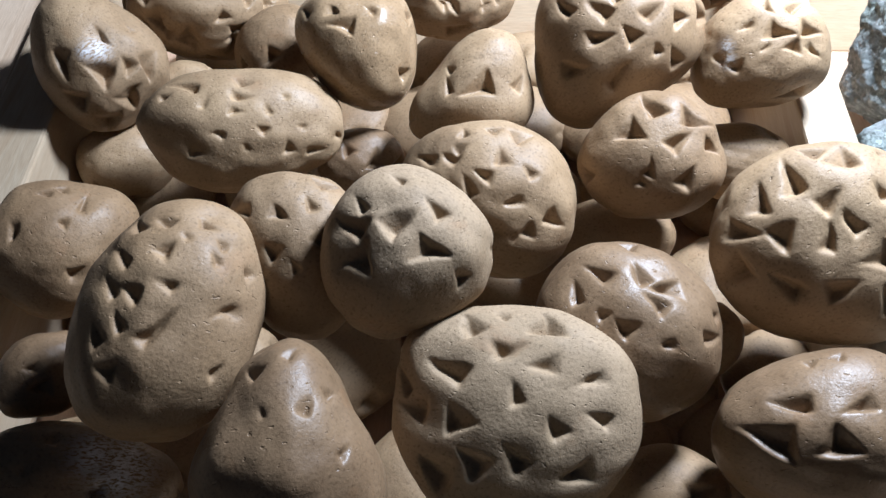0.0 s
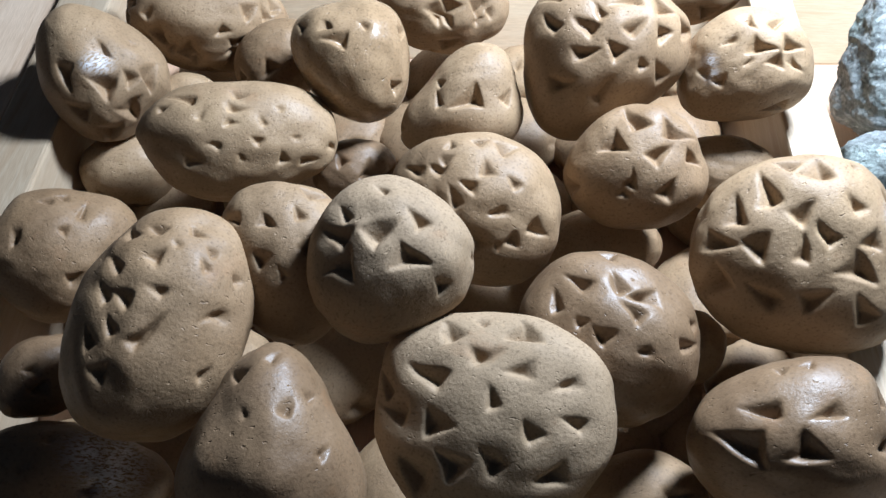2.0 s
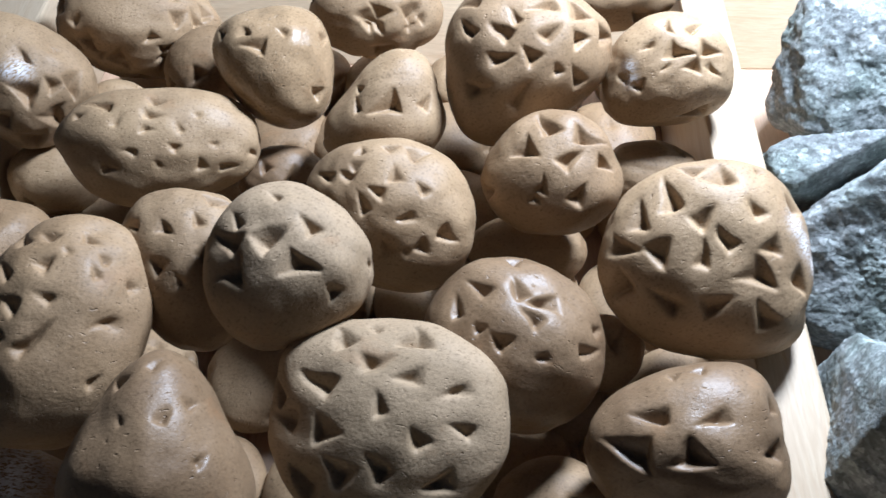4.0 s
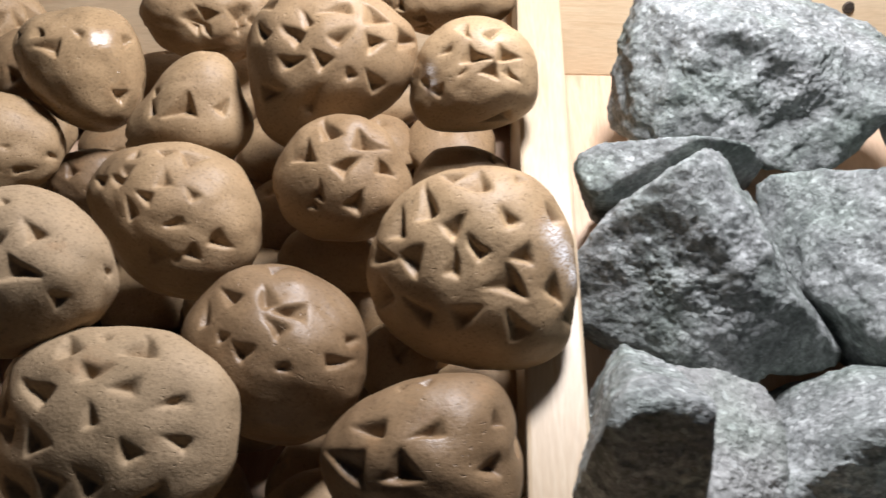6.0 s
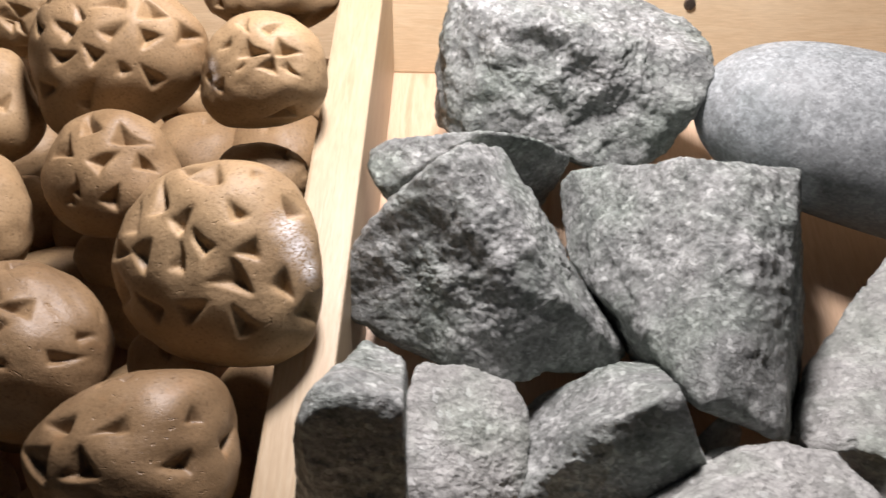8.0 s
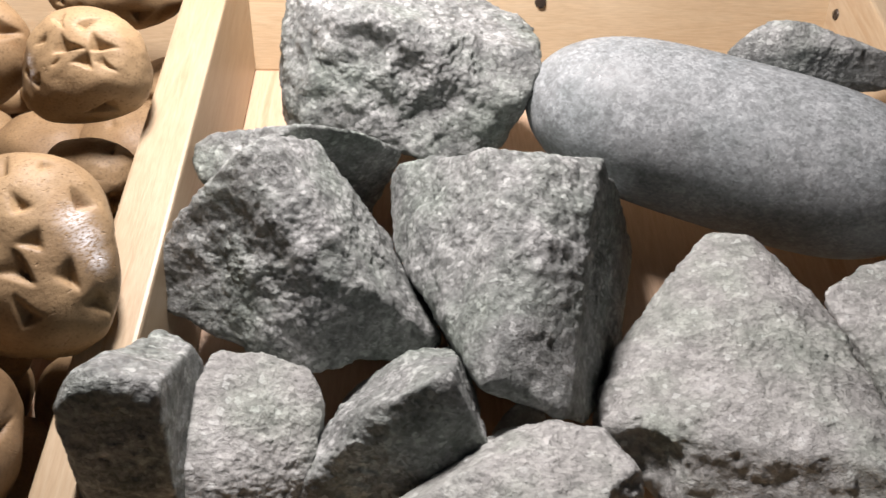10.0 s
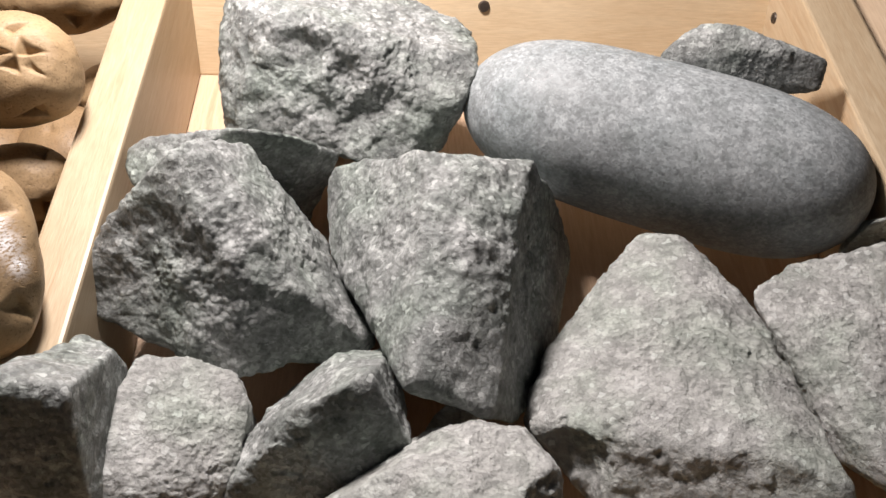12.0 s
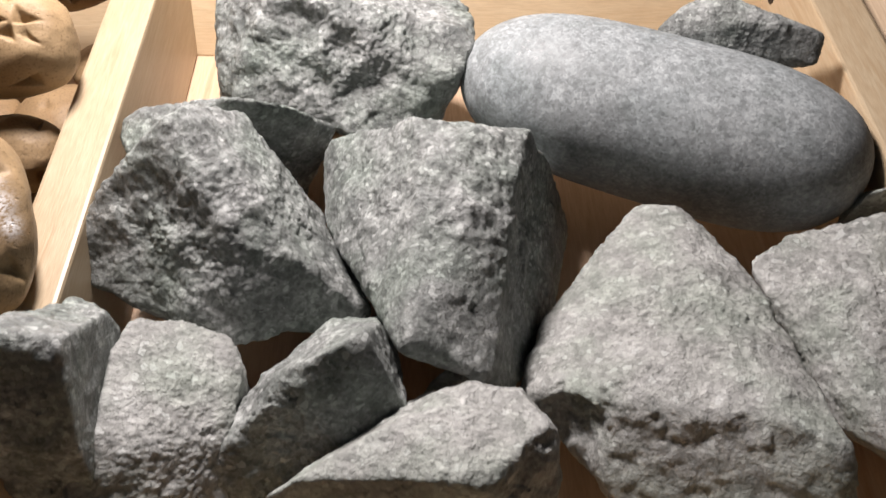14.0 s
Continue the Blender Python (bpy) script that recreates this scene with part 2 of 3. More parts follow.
def clay_lump(at, radii, turn, marks, sway=(), level=7, seed=1, label="", chance=0, length=10.0, chalk=(), mat=None):
    """A hand-rolled clay lump with wedge prints. Each mark: longitude and latitude, the way to its tip, length in mm, width to length. sway: how the outline departs from an oval (waves round it, amount, phase)."""
    rng = np.random.default_rng(seed)
    n, faces = sphere(level)
    size = np.array(radii)
    swell = 1 + 0.012 * waves(n, rng, 2.2) + 0.014 * waves(n, rng, 5.0) + 0.009 * waves(n, rng, 9.0) + 0.0036 * waves(n, rng, 19.0)
    p = n * size * swell[:, None]
    round_it = np.arctan2(n[:, 1], n[:, 0])
    girth = sum(amount * np.cos(k * round_it - radians(phase)) for k, amount, phase in sway) if sway else 0 * round_it
    p *= (1 + girth * (n[:, 0] ** 2 + n[:, 1] ** 2))[:, None]
    marks = list(marks)
    while chance > 0:
        lat = math.degrees(math.asin(rng.uniform(-0.3, 1)))
        marks.append((rng.uniform(0, 360), lat, rng.uniform(0, 360), length * rng.uniform(0.7, 1.25), rng.uniform(0.5, 1.0)))
        chance -= 1
    normal = n / size
    normal /= np.linalg.norm(normal, axis=1)[:, None]
    cut = np.zeros(len(n))
    lip = np.zeros(len(n))
    dish = np.zeros(len(n))
    for lon, lat, way, long, wide in marks:
        lo, la, wa = (radians(a) for a in (lon, lat, way))
        g = np.array((math.cos(la) * math.cos(lo), math.cos(la) * math.sin(lo), math.sin(la)))
        up = g / size
        up /= np.linalg.norm(up)
        e1 = np.cross((0, 0, 1.0), up)
        e1 /= np.linalg.norm(e1)
        e2 = np.cross(up, e1)
        near = int(np.argmax(n @ g))
        d = p - p[near]
        a, b = e1 * math.cos(wa) + e2 * math.sin(wa), e2 * math.cos(wa) - e1 * math.sin(wa)
        span = 1.15 * long / 1000
        w = d @ up / span
        close = np.nonzero((np.abs(d @ a) < 1.6 * span) & (np.abs(d @ b) < 1.6 * span) & (np.abs(w) < 1.0))[0]
        if not len(close):
            continue
        d, w = d[close], w[close]
        half = 0.5 * wide + 0.04
        wobble = 0.035 * waves(d * 1000 / long, rng, 5.0, 6)
        u, v = d @ a / span + 0.333 + wobble, d @ b / span + wobble
        # shares of the three corners: the tip and the two ends of the broad side
        share = np.stack([u, (1 - u - v / half) / 2, (1 - u + v / half) / 2])
        # the tool was pushed in from above, so the deepest spot lies towards the lower corners
        fall = np.array([-0.15, -1.0, 0.0])
        low = np.array([a @ fall * 0.67, (-a * 0.33 - b * half) @ fall, (-a * 0.33 + b * half) @ fall])
        weight = np.exp(1.25 * (low - low.mean()) / (np.abs(low - low.mean()).max() + 1e-6))
        weight = np.maximum(weight / weight.sum(), 0.19)
        weight /= weight.sum()
        inside = (share / weight[:, None]).min(axis=0)
        inside = np.clip(inside, -0.3, 1)
        depth = np.clip((np.sqrt(inside ** 2 + 0.006) + inside) / 2 - 0.012, 0, 1)
        fade = np.clip((0.95 - np.abs(w)) / 0.4, 0, 1)
        inner = 2 * half / (1 + math.sqrt(1 + 4 * half * half) * 1.0 + 2 * half) * span
        cut[close] = np.maximum(cut[close], depth * fade * min(1.45 * inner, 0.0056))
        rim = np.exp(-((u - 0.34) ** 2 / 0.36 + (v / (half * 1.35)) ** 2) * 1.6) * fade
        lip[close] = np.maximum(lip[close], rim * 0.012 * span)
        bowl = np.exp(-((u - 0.36) ** 2 / 0.50 + (v / (half + 0.22)) ** 2) * 1.7) * fade
        dish[close] = dish[close] + bowl * 0.085 * span
    p = p - normal * (cut + np.minimum(dish, 0.0022))[:, None] + normal * (lip * np.clip(1 - cut / 0.0006, 0, 1))[:, None]
    for _ in range(3 if level > 6 else 1):
        p = eased(p, faces)
    ob = solid("clay_lump", p, faces, mat or CLAY)
    dust = np.zeros(len(n))
    for lon, lat, wide in chalk:
        lo, la = radians(lon), radians(lat)
        g = np.array((math.cos(la) * math.cos(lo), math.cos(la) * math.sin(lo), math.sin(la)))
        near = int(np.argmax(n @ g))
        dust = np.maximum(dust, np.exp(-((np.linalg.norm(p - p[near], axis=1) * 1000 / wide) ** 2)))
    ob.data.attributes.new("chalk", "FLOAT", "POINT").data.foreach_set("value", dust.astype(np.float32))
    ob.matrix_world = pose(*at, *turn)
    return tagged(ob, label or "brown clay lump pressed all over with wedge prints", "clay lump", "clay lumps in the tray")


def rock(at, facets, mat=None, level=7, seed=1, label="", sharp=40.0, rough=1.0, chips=34, dents=()):
    """A broken stone: a body cut by flat facets (azimuth, elevation, distance in mm), with chipped edges and a grainy skin."""
    rng = np.random.default_rng(seed)
    rough = 1.3 * rough
    n, faces = sphere(level)
    ways = np.array([(math.cos(radians(e)) * math.cos(radians(a)), math.cos(radians(e)) * math.sin(radians(a)), math.sin(radians(e))) for a, e, _ in facets])
    far = np.array([1.03 * d / 1000 for *_, d in facets])
    def reach(directions, ways, far, power):
        hit = np.clip(directions @ ways.T / far, 0, None)
        top = hit.max(axis=1)
        return 1 / (top * ((hit / top[:, None]) ** power).sum(axis=1) ** (1 / power))
    span = reach(n, ways, far, 60.0)
    for _ in range(chips):
        c = rng.normal(size=3)
        c /= np.linalg.norm(c)
        support = float((n @ c * span).max())
        ways = np.vstack([ways, c])
        far = np.append(far, support * rng.uniform(0.93, 0.995))
    span = reach(n, ways, far, sharp * 2)
    p = n * span[:, None]
    size = float(span.mean())
    skin = 0.014 * waves(p / size, rng, 4.0) + 0.026 * rough * rugged(p / size, 3.2, 4, seed)
    ridges = 1 - np.abs(rugged(p / size, 6.0, 5, seed + 40)) * 1.6
    skin += 0.007 * rough * ridges + 0.007 * rough * rugged(p / size, 20.0, 3, seed + 9)
    skin -= 0.02 * rough
    skin += 0.07 * rough * facet_relief(p / size, 3.6, seed) + 0.022 * rough * facet_relief(p / size, 11.0, seed + 3)
    p = p * (1 + skin * size / span)[:, None]
    for az, el, wide, deep in dents:
        g = np.array((math.cos(radians(el)) * math.cos(radians(az)), math.cos(radians(el)) * math.sin(radians(az)), math.sin(radians(el))))
        d = np.linalg.norm(p - p[int(np.argmax(n @ g))], axis=1) * 1000 / wide
        d = d * (1 + 0.25 * rugged(p / size, 5.0, 3, seed + 21))
        p = p - g * (deep / 1000 / (1 + np.exp(5 * (d - 0.8))))[:, None]
    ob = solid("rock", p, faces, mat or GREY)
    ob.location = at
    return tagged(ob, label, "stone", "stones in the tray")


# ---- wooden tray ----
tray = tagged(new("wooden_tray"), "pale pine display tray with two compartments, seen from above", "wooden tray")
part("base_panel", board((0.794, 0.460, 0.012), (0, -0.200, -0.006)), PINE_FLOOR, tray, "pinkish pine base board")
RAIL = 0.074
for x, wide in ((-0.382, 0.030), (0.0, 0.0238), (0.384, 0.030)):
    part("side_rail", board((wide, 0.470, RAIL), (x, -0.190, RAIL / 2 + 0.0005), (0, 0, 0), 0.0018), PINE_Y, tray, "planed pale pine rail")
back = part("back_panel", board((0.830, 0.016, 0.125), (0, 0.0327, 0.0538), (-24, 0, 0)), PINE_X, tray, "knotty honey pine board")
part("front_panel", board((0.80, 0.016, RAIL), (0, -0.434, RAIL / 2 + 0.001)), PINE_X, tray)


def screw(at, turn):
    bm = bmesh.new()
    bmesh.ops.create_cone(bm, cap_ends=True, segments=16, radius1=0.0038, radius2=0.0030, depth=0.0016)
    for a in (0, 90):
        bmesh.ops.create_cube(bm, size=1.0, matrix=pose(0, 0, 0.0008, 0, 0, a) @ Matrix.Diagonal((0.0040, 0.0008, 0.0006, 1)))
    bm.transform(pose(*at, *turn))
    return bm


part("screw", screw((0.191, 0.0180, 0.0418), (66, 0, 0)), STEEL, back, "dark countersunk screw")
part("nail_hole", screw((0.3688, 0.006, 0.045), (0, -90, 0)), STEEL, tray, "small dark nail head")
for x, z in ((-0.611, 0.060), (0.6115, 0.052)):
    shelf = part("shelf_board", board((0.420, 0.80, 0.018), (x, -0.10, z)), TABLE)
    tagged(shelf, "pale pine shelf board beside the tray", "shelf", kind="structure")
table = part("table_top", board((2.4, 2.0, 0.03), (0, -0.2, -0.032)), TABLE)
tagged(table, "pale wooden table under the tray", "table", kind="structure")


# ---- clay lumps ----
clay_lump((-0.3473, -0.1104, 0.086), (0.0292, 0.0341, 0.0292), (50.8, -10.5, 39.3), [(51, 67, 153, 13.1, 0.34), (10, 42, -132, 4.9, 0.65), (-30, 44, -175, 13.2, 0.9), (148, 58, -4, 12.4, 0.6), (-116, 81, 156, 12.8, 1.0), (-158, 48, -163, 10.7, 0.84), (-85, 50, -105, 13.4, 1.0), (-124, 32, -90, 17.3, 0.71), (-36, 64, 40, 8.4, 1.06)], sway=((3, 0.067, -80), (4, 0.021, -96)), seed=3, label='brown clay lump with deep gouges and a chalky patch', chalk=[(59, 80, 5), (106, 78, 3)])
clay_lump((-0.271, -0.1496, 0.0827), (0.0452, 0.0281, 0.0239), (44.3, 7.2, 13.8), [(88, 41, -177, 8.1, 0.72), (92, 58, 173, 10.0, 0.53), (106, 73, 163, 6.3, 0.54), (46, 68, -37, 6.9, 0.41), (-10, 79, 73, 5.9, 0.74), (-89, 73, 110, 5.8, 0.3), (-41, 57, 61, 7.4, 0.68), (-33, 39, -42, 10.0, 0.33), (-14, 23, -95, 8.5, 0.32), (-167, 75, -128, 6.8, 0.44), (-148, 54, 32, 6.2, 0.79), (141, 32, 153, 5.6, 0.66), (128, 57, -141, 7.7, 0.3), (123, 35, -42, 13.6, 0.39), (-3, 55, 66, 4.1, 0.77), (47, 51, -10, 3.2, 1.0)], sway=((3, 0.04, 67), (4, 0.018, -97)), seed=4, label='broad oval clay lump with shallow wedge prints')
clay_lump((-0.2208, -0.1055, 0.0936), (0.0279, 0.0311, 0.0279), (44.3, -23.1, 31.2), [(93, 50, 126, 7.5, 0.61), (94, 68, -42, 13.4, 0.52), (30, 54, -10, 6.3, 0.71), (-7, 18, -92, 9.9, 0.48), (-67, 36, 81, 9.5, 0.69), (113, 30, -95, 9.4, 0.42)], sway=((3, 0.063, 28), (4, 0.023, 62)), seed=5, label='glossy brown clay lump with a few wedge prints', mat=WET)
clay_lump((-0.1658, -0.1293, 0.0855), (0.0309, 0.0245, 0.0208), (38.3, -26.3, 27.9), [(38, 80, 28, 14.3, 0.74), (119, 61, -127, 10.4, 0.3), (-27, 45, -42, 9.1, 0.65), (154, 13, 76, 10.8, 0.65), (43, 8, 87, 5.6, 0.67), (97, 45, -88, 6.0, 0.64)], sway=((3, 0.124, 135), (4, 0.013, -152)), seed=6, label='cone-shaped clay lump with arched prints')
clay_lump((-0.1031, -0.1086, 0.1018), (0.0415, 0.0351, 0.0298), (43.6, -23.5, 26.0), [(115, 38, -106, 12.8, 0.34), (98, 62, -78, 13.3, 0.54), (20, 67, -107, 13.3, 0.5), (-15, 52, -101, 10.1, 0.82), (8, 40, -144, 12.2, 0.85), (-21, 22, -104, 14.7, 0.52), (142, 70, 106, 11.9, 0.5), (5, 87, 5, 10.4, 0.8), (-57, 68, 51, 6.4, 0.83), (-57, 46, 66, 12.5, 0.46), (175, 50, 75, 13.6, 0.44), (-131, 64, 56, 13.7, 0.31), (97, 19, -57, 13.3, 0.52), (75, 56, -75, 12.1, 0.3), (41, 48, 17, 13.8, 0.41)], sway=((3, 0.074, -96), (4, 0.014, 122)), seed=7, label='large clay lump pressed with rows of triangles')
clay_lump((-0.0344, -0.1114, 0.097), (0.0313, 0.0265, 0.0225), (45.7, -16.7, 5.4), [(62, 67, 176, 12.8, 0.56), (20, 49, -135, 12.0, 0.6), (53, 36, -123, 13.3, 0.3), (84, 38, 111, 9.2, 0.61), (-1, 70, 84, 8.5, 0.91), (-10, 52, -131, 10.0, 0.3), (112, 54, -17, 6.9, 0.36), (109, 83, 1, 6.0, 0.3), (-71, 29, 157, 14.0, 0.48), (-173, 60, 122, 7.3, 0.83), (168, 45, -101, 6.1, 1.05)], sway=((3, 0.056, -120), (4, 0.024, 113)), seed=8, chalk=[(153, 49, 3), (175, 53, 3)])
clay_lump((-0.1802, -0.0326, 0.07), (0.0374, 0.0274, 0.0263), (52.7, 8.1, 11.7), [(-136, 77, -25, 14.5, 0.8), (-7, 65, -162, 14.5, 0.8)], seed=9, chance=20)
clay_lump((-0.0501, -0.019, 0.072), (0.0381, 0.021, 0.0222), (53.3, 2.4, 4.5), [], seed=10, chance=6)
clay_lump((-0.0903, -0.1704, 0.0907), (0.0303, 0.0277, 0.0235), (41.7, -10.7, -7.6), [(89, 38, -62, 15.8, 0.46), (47, 34, -149, 14.9, 0.61), (126, 59, 116, 12.2, 0.85), (32, 66, -85, 13.1, 0.57), (12, 33, -125, 10.2, 0.65), (-102, 80, 90, 8.6, 0.54), (-34, 56, 1, 10.0, 0.67), (-110, 68, -143, 5.6, 0.93), (-165, 25, 85, 13.4, 0.5)], sway=((3, 0.038, -109), (4, 0.001, -15)), seed=11)
clay_lump((-0.0383, -0.1408, 0.055), (0.025, 0.019, 0.0181), (40.3, -3.5, -1.4), [], seed=12, chance=5)
clay_lump((-0.0329, -0.2196, 0.0975), (0.0402, 0.0421, 0.0281), (22.6, -28.2, 32.1), [(59, 31, -42, 8.0, 1.01), (42, 38, -85, 11.1, 1.09), (82, 45, -108, 15.8, 0.5), (110, 41, -154, 12.4, 0.63), (133, 35, 84, 13.8, 0.46), (130, 62, 149, 10.3, 0.92), (60, 66, -144, 10.8, 0.67), (10, 76, -13, 11.1, 0.51), (7, 52, -9, 8.8, 0.67), (-25, 55, 86, 9.5, 0.79), (124, 85, -171, 11.9, 0.38), (-56, 65, -111, 14.6, 0.66), (158, 30, -76, 16.7, 0.62), (-173, 55, -176, 14.2, 0.48), (-129, 65, 27, 11.9, 0.58), (-87, 48, 76, 12.2, 0.62), (20, 22, 99, 6.2, 0.72), (-7, 15, 1, 8.8, 0.88), (-51, 35, -129, 11.7, 0.76), (-63, 9, -117, 14.5, 0.44)], sway=((3, 0.05, 99), (4, 0.027, 54)), seed=13, label='large round clay lump densely pressed with wedge prints', chalk=[(-17, 26, 5), (-29, 21, 5), (-41, 14, 4)])
clay_lump((-0.158, -0.1891, 0.0851), (0.0382, 0.032, 0.0272), (35.3, 16.0, -25.1), [(180, 39, -73, 13.6, 0.3), (150, 49, 180, 6.3, 0.7), (140, 37, -92, 7.3, 0.68), (115, 34, -134, 7.8, 0.68), (95, 30, -126, 11.9, 0.54), (104, 60, -62, 9.3, 0.63), (68, 58, 6, 8.0, 0.48), (132, 75, -30, 9.3, 0.65), (-166, 74, -141, 10.2, 0.5), (25, 75, 104, 9.3, 0.37), (13, 45, -104, 10.7, 0.6), (-15, 58, -90, 7.1, 1.05), (-61, 64, 5, 7.9, 0.99), (164, 52, -73, 7.9, 0.67), (-37, 60, -115, 4.1, 0.72)], sway=((3, 0.051, -142), (4, 0.017, 24)), seed=14)
clay_lump((-0.1912, -0.2418, 0.1199), (0.0308, 0.0291, 0.0247), (28.3, -20.6, 39.8), [(53, 35, -47, 6.5, 0.58), (67, 70, -161, 14.5, 0.54), (109, 48, -87, 11.3, 0.65), (144, 57, -78, 11.8, 0.77), (-36, 77, -111, 12.9, 0.65), (7, 54, -15, 9.6, 0.71), (-43, 10, 57, 8.2, 0.3), (-68, 45, 77, 7.1, 0.85), (90, 43, -93, 9.4, 0.3)], sway=((3, 0.035, -163), (4, 0.012, 140)), seed=15, label='clay lump with large triangular gouges like a face', mat=DRY)
clay_lump((-0.2328, -0.2324, 0.1053), (0.0256, 0.0321, 0.0218), (35.8, -0.1, 19.5), [(106, 60, 119, 7.9, 0.7), (53, 54, -37, 7.7, 0.62), (46, 22, -128, 12.5, 0.51), (166, 71, -15, 6.6, 1.03), (10, 70, -55, 6.8, 0.94), (133, 36, -74, 7.0, 0.72), (-117, 79, 136, 5.8, 0.67)], sway=((3, 0.044, 49), (4, 0.012, 149)), seed=16)
clay_lump((-0.1529, -0.2917, 0.0981), (0.0428, 0.0375, 0.0195), (23.7, -0.9, -7.8), [(119, 37, -75, 11.0, 0.7), (102, 24, -31, 6.2, 0.9), (77, 35, 165, 10.8, 0.94), (103, 57, -173, 11.2, 0.65), (65, 61, 26, 9.5, 0.66), (33, 45, 76, 11.7, 0.37), (150, 56, -81, 13.7, 0.51), (-175, 39, -104, 11.3, 0.75), (-161, 65, 71, 10.8, 0.76), (86, 82, -61, 9.6, 0.49), (-14, 69, 59, 8.9, 0.66), (4, 48, 72, 10.0, 0.41), (-82, 66, 127, 10.3, 0.67), (-117, 58, 170, 10.9, 0.83), (-131, 39, -54, 12.6, 0.96), (-37, 43, 149, 10.1, 0.72), (170, 25, -124, 14.4, 0.37)], sway=((3, 0.029, 53), (4, 0.023, -170)), seed=17, label='large flattened clay lump covered in triangular prints', mat=DRY)
clay_lump((-0.1078, -0.2498, 0.0817), (0.0374, 0.0328, 0.0295), (30.8, 5.1, -31.3), [(139, 51, -52, 11.8, 0.48), (101, 50, -42, 11.7, 0.49), (74, 45, 42, 12.1, 0.67), (68, 62, 10, 10.6, 0.57), (79, 88, 8, 8.5, 0.81), (114, 15, 109, 11.1, 0.64), (29, 29, -92, 14.9, 0.3), (44, 11, -95, 9.5, 0.41), (12, 64, 119, 6.1, 0.61), (174, 76, 138, 5.7, 0.86), (173, 55, -125, 11.1, 0.4), (55, -6, 3, 5.0, 0.3)], sway=((3, 0.007, 68), (4, 0.004, 174)), seed=18, mat=DARK_CLAY)
clay_lump((-0.0471, -0.2935, 0.0885), (0.0356, 0.0287, 0.033), (18.9, -12.7, 12.4), [(122, 56, -50, 13.8, 0.47), (46, 69, 43, 12.0, 0.42), (167, 53, -99, 20.1, 0.56), (-138, 83, 123, 10.4, 1.14), (15, 32, 108, 6.4, 0.96), (-25, 43, 107, 10.5, 0.56), (89, 34, -55, 5.2, 1.05), (72, 36, -119, 6.2, 0.61), (-3, 1, -65, 13.7, 0.36), (-25, 40, 100, 9.8, 0.49)], sway=((3, 0.057, 148), (4, 0.035, 154)), seed=19, mat=DARK_CLAY)
clay_lump((-0.271, -0.2668, 0.1126), (0.0302, 0.0436, 0.0256), (24.5, 25.2, -7.4), [(123, 33, -59, 6.9, 0.7), (124, 53, -156, 7.6, 0.89), (126, 73, -53, 7.5, 0.41), (169, 59, -89, 10.3, 0.55), (154, 39, -94, 11.2, 0.31), (174, 43, -117, 10.0, 0.34), (91, 35, 177, 7.8, 0.68), (19, 51, 97, 11.5, 0.3), (71, 44, 2, 5.5, 0.81), (68, 55, -19, 7.0, 0.37), (105, 48, -55, 4.1, 0.62), (-138, 79, 118, 14.9, 0.32), (-164, 58, -143, 9.0, 0.4), (-157, 44, -149, 8.7, 0.6), (-131, 50, -3, 6.9, 1.05), (-23, 47, -26, 5.7, 0.76), (138, 23, -96, 12.2, 0.32), (41, 30, -93, 6.8, 0.67)], sway=((3, 0.018, -48), (4, 0.025, -165)), seed=20, label='tall oval clay lump with deep wedge prints')
clay_lump((-0.3406, -0.2098, 0.0737), (0.0278, 0.0306, 0.0236), (9.6, 41.2, -34.7), [(155, 36, -30, 5.6, 0.82), (136, 72, 105, 5.3, 0.77), (138, 31, -1, 5.4, 0.89), (114, 50, -94, 9.6, 0.3), (-155, 49, 12, 8.7, 0.51), (-19, 65, 3, 7.2, 0.74)], sway=((3, 0.049, -142), (4, 0.023, -65)), seed=21)
clay_lump((-0.3327, -0.2677, 0.0705), (0.0156, 0.019, 0.0132), (5.1, 35.9, -31.6), [(-172, 77, -52, 6.2, 0.84), (-35, 71, 168, 8.1, 0.84)], sway=((3, 0.005, 10), (4, 0.053, -8)), level=6, seed=22, mat=DARK_CLAY)
clay_lump((-0.3136, -0.3077, 0.0639), (0.0384, 0.0219, 0.0186), (19.2, 23.8, 6.7), [(106, 50, -133, 6.2, 0.75), (157, 65, -175, 4.0, 0.98), (-20, 74, 134, 6.4, 0.85)], sway=((3, 0.043, -41), (4, 0.016, 101)), level=6, seed=23, label='dark clay lump with white chalky smears', mat=DARK_CLAY, chalk=[(69, 62, 7), (33, 57, 10), (46, 43, 5), (9, 65, 5)])
clay_lump((-0.2251, -0.3125, 0.1065), (0.0293, 0.0336, 0.0322), (22.3, 4.8, 18.6), [(91, 11, 86, 7.1, 1.03), (102, 33, -78, 10.2, 0.5), (59, 62, -102, 7.2, 0.69), (74, 10, -31, 4.6, 1.0), (113, 61, -104, 4.6, 0.35), (76, 34, -129, 6.7, 0.46), (-8, 56, -61, 6.0, 0.59), (41, 43, -102, 7.5, 0.5)], sway=((3, 0.123, -129), (4, 0.016, -45)), seed=24, label='smooth pear-shaped clay lump with few prints', mat=DARK_CLAY)
clay_lump((-0.2207, -0.141, 0.05), (0.0224, 0.0173, 0.0164), (42.2, 15.5, 15.2), [], level=6, seed=25, chance=6, mat=DARK_CLAY)
clay_lump((-0.2657, -0.0787, 0.068), (0.025, 0.0212, 0.0195), (48.4, -11.4, 26), [], level=6, seed=26, chance=3)
clay_lump((-0.3085, -0.0529, 0.075), (0.0433, 0.03, 0.0293), (52.5, 18.5, 16.2), [], seed=27, chance=46)
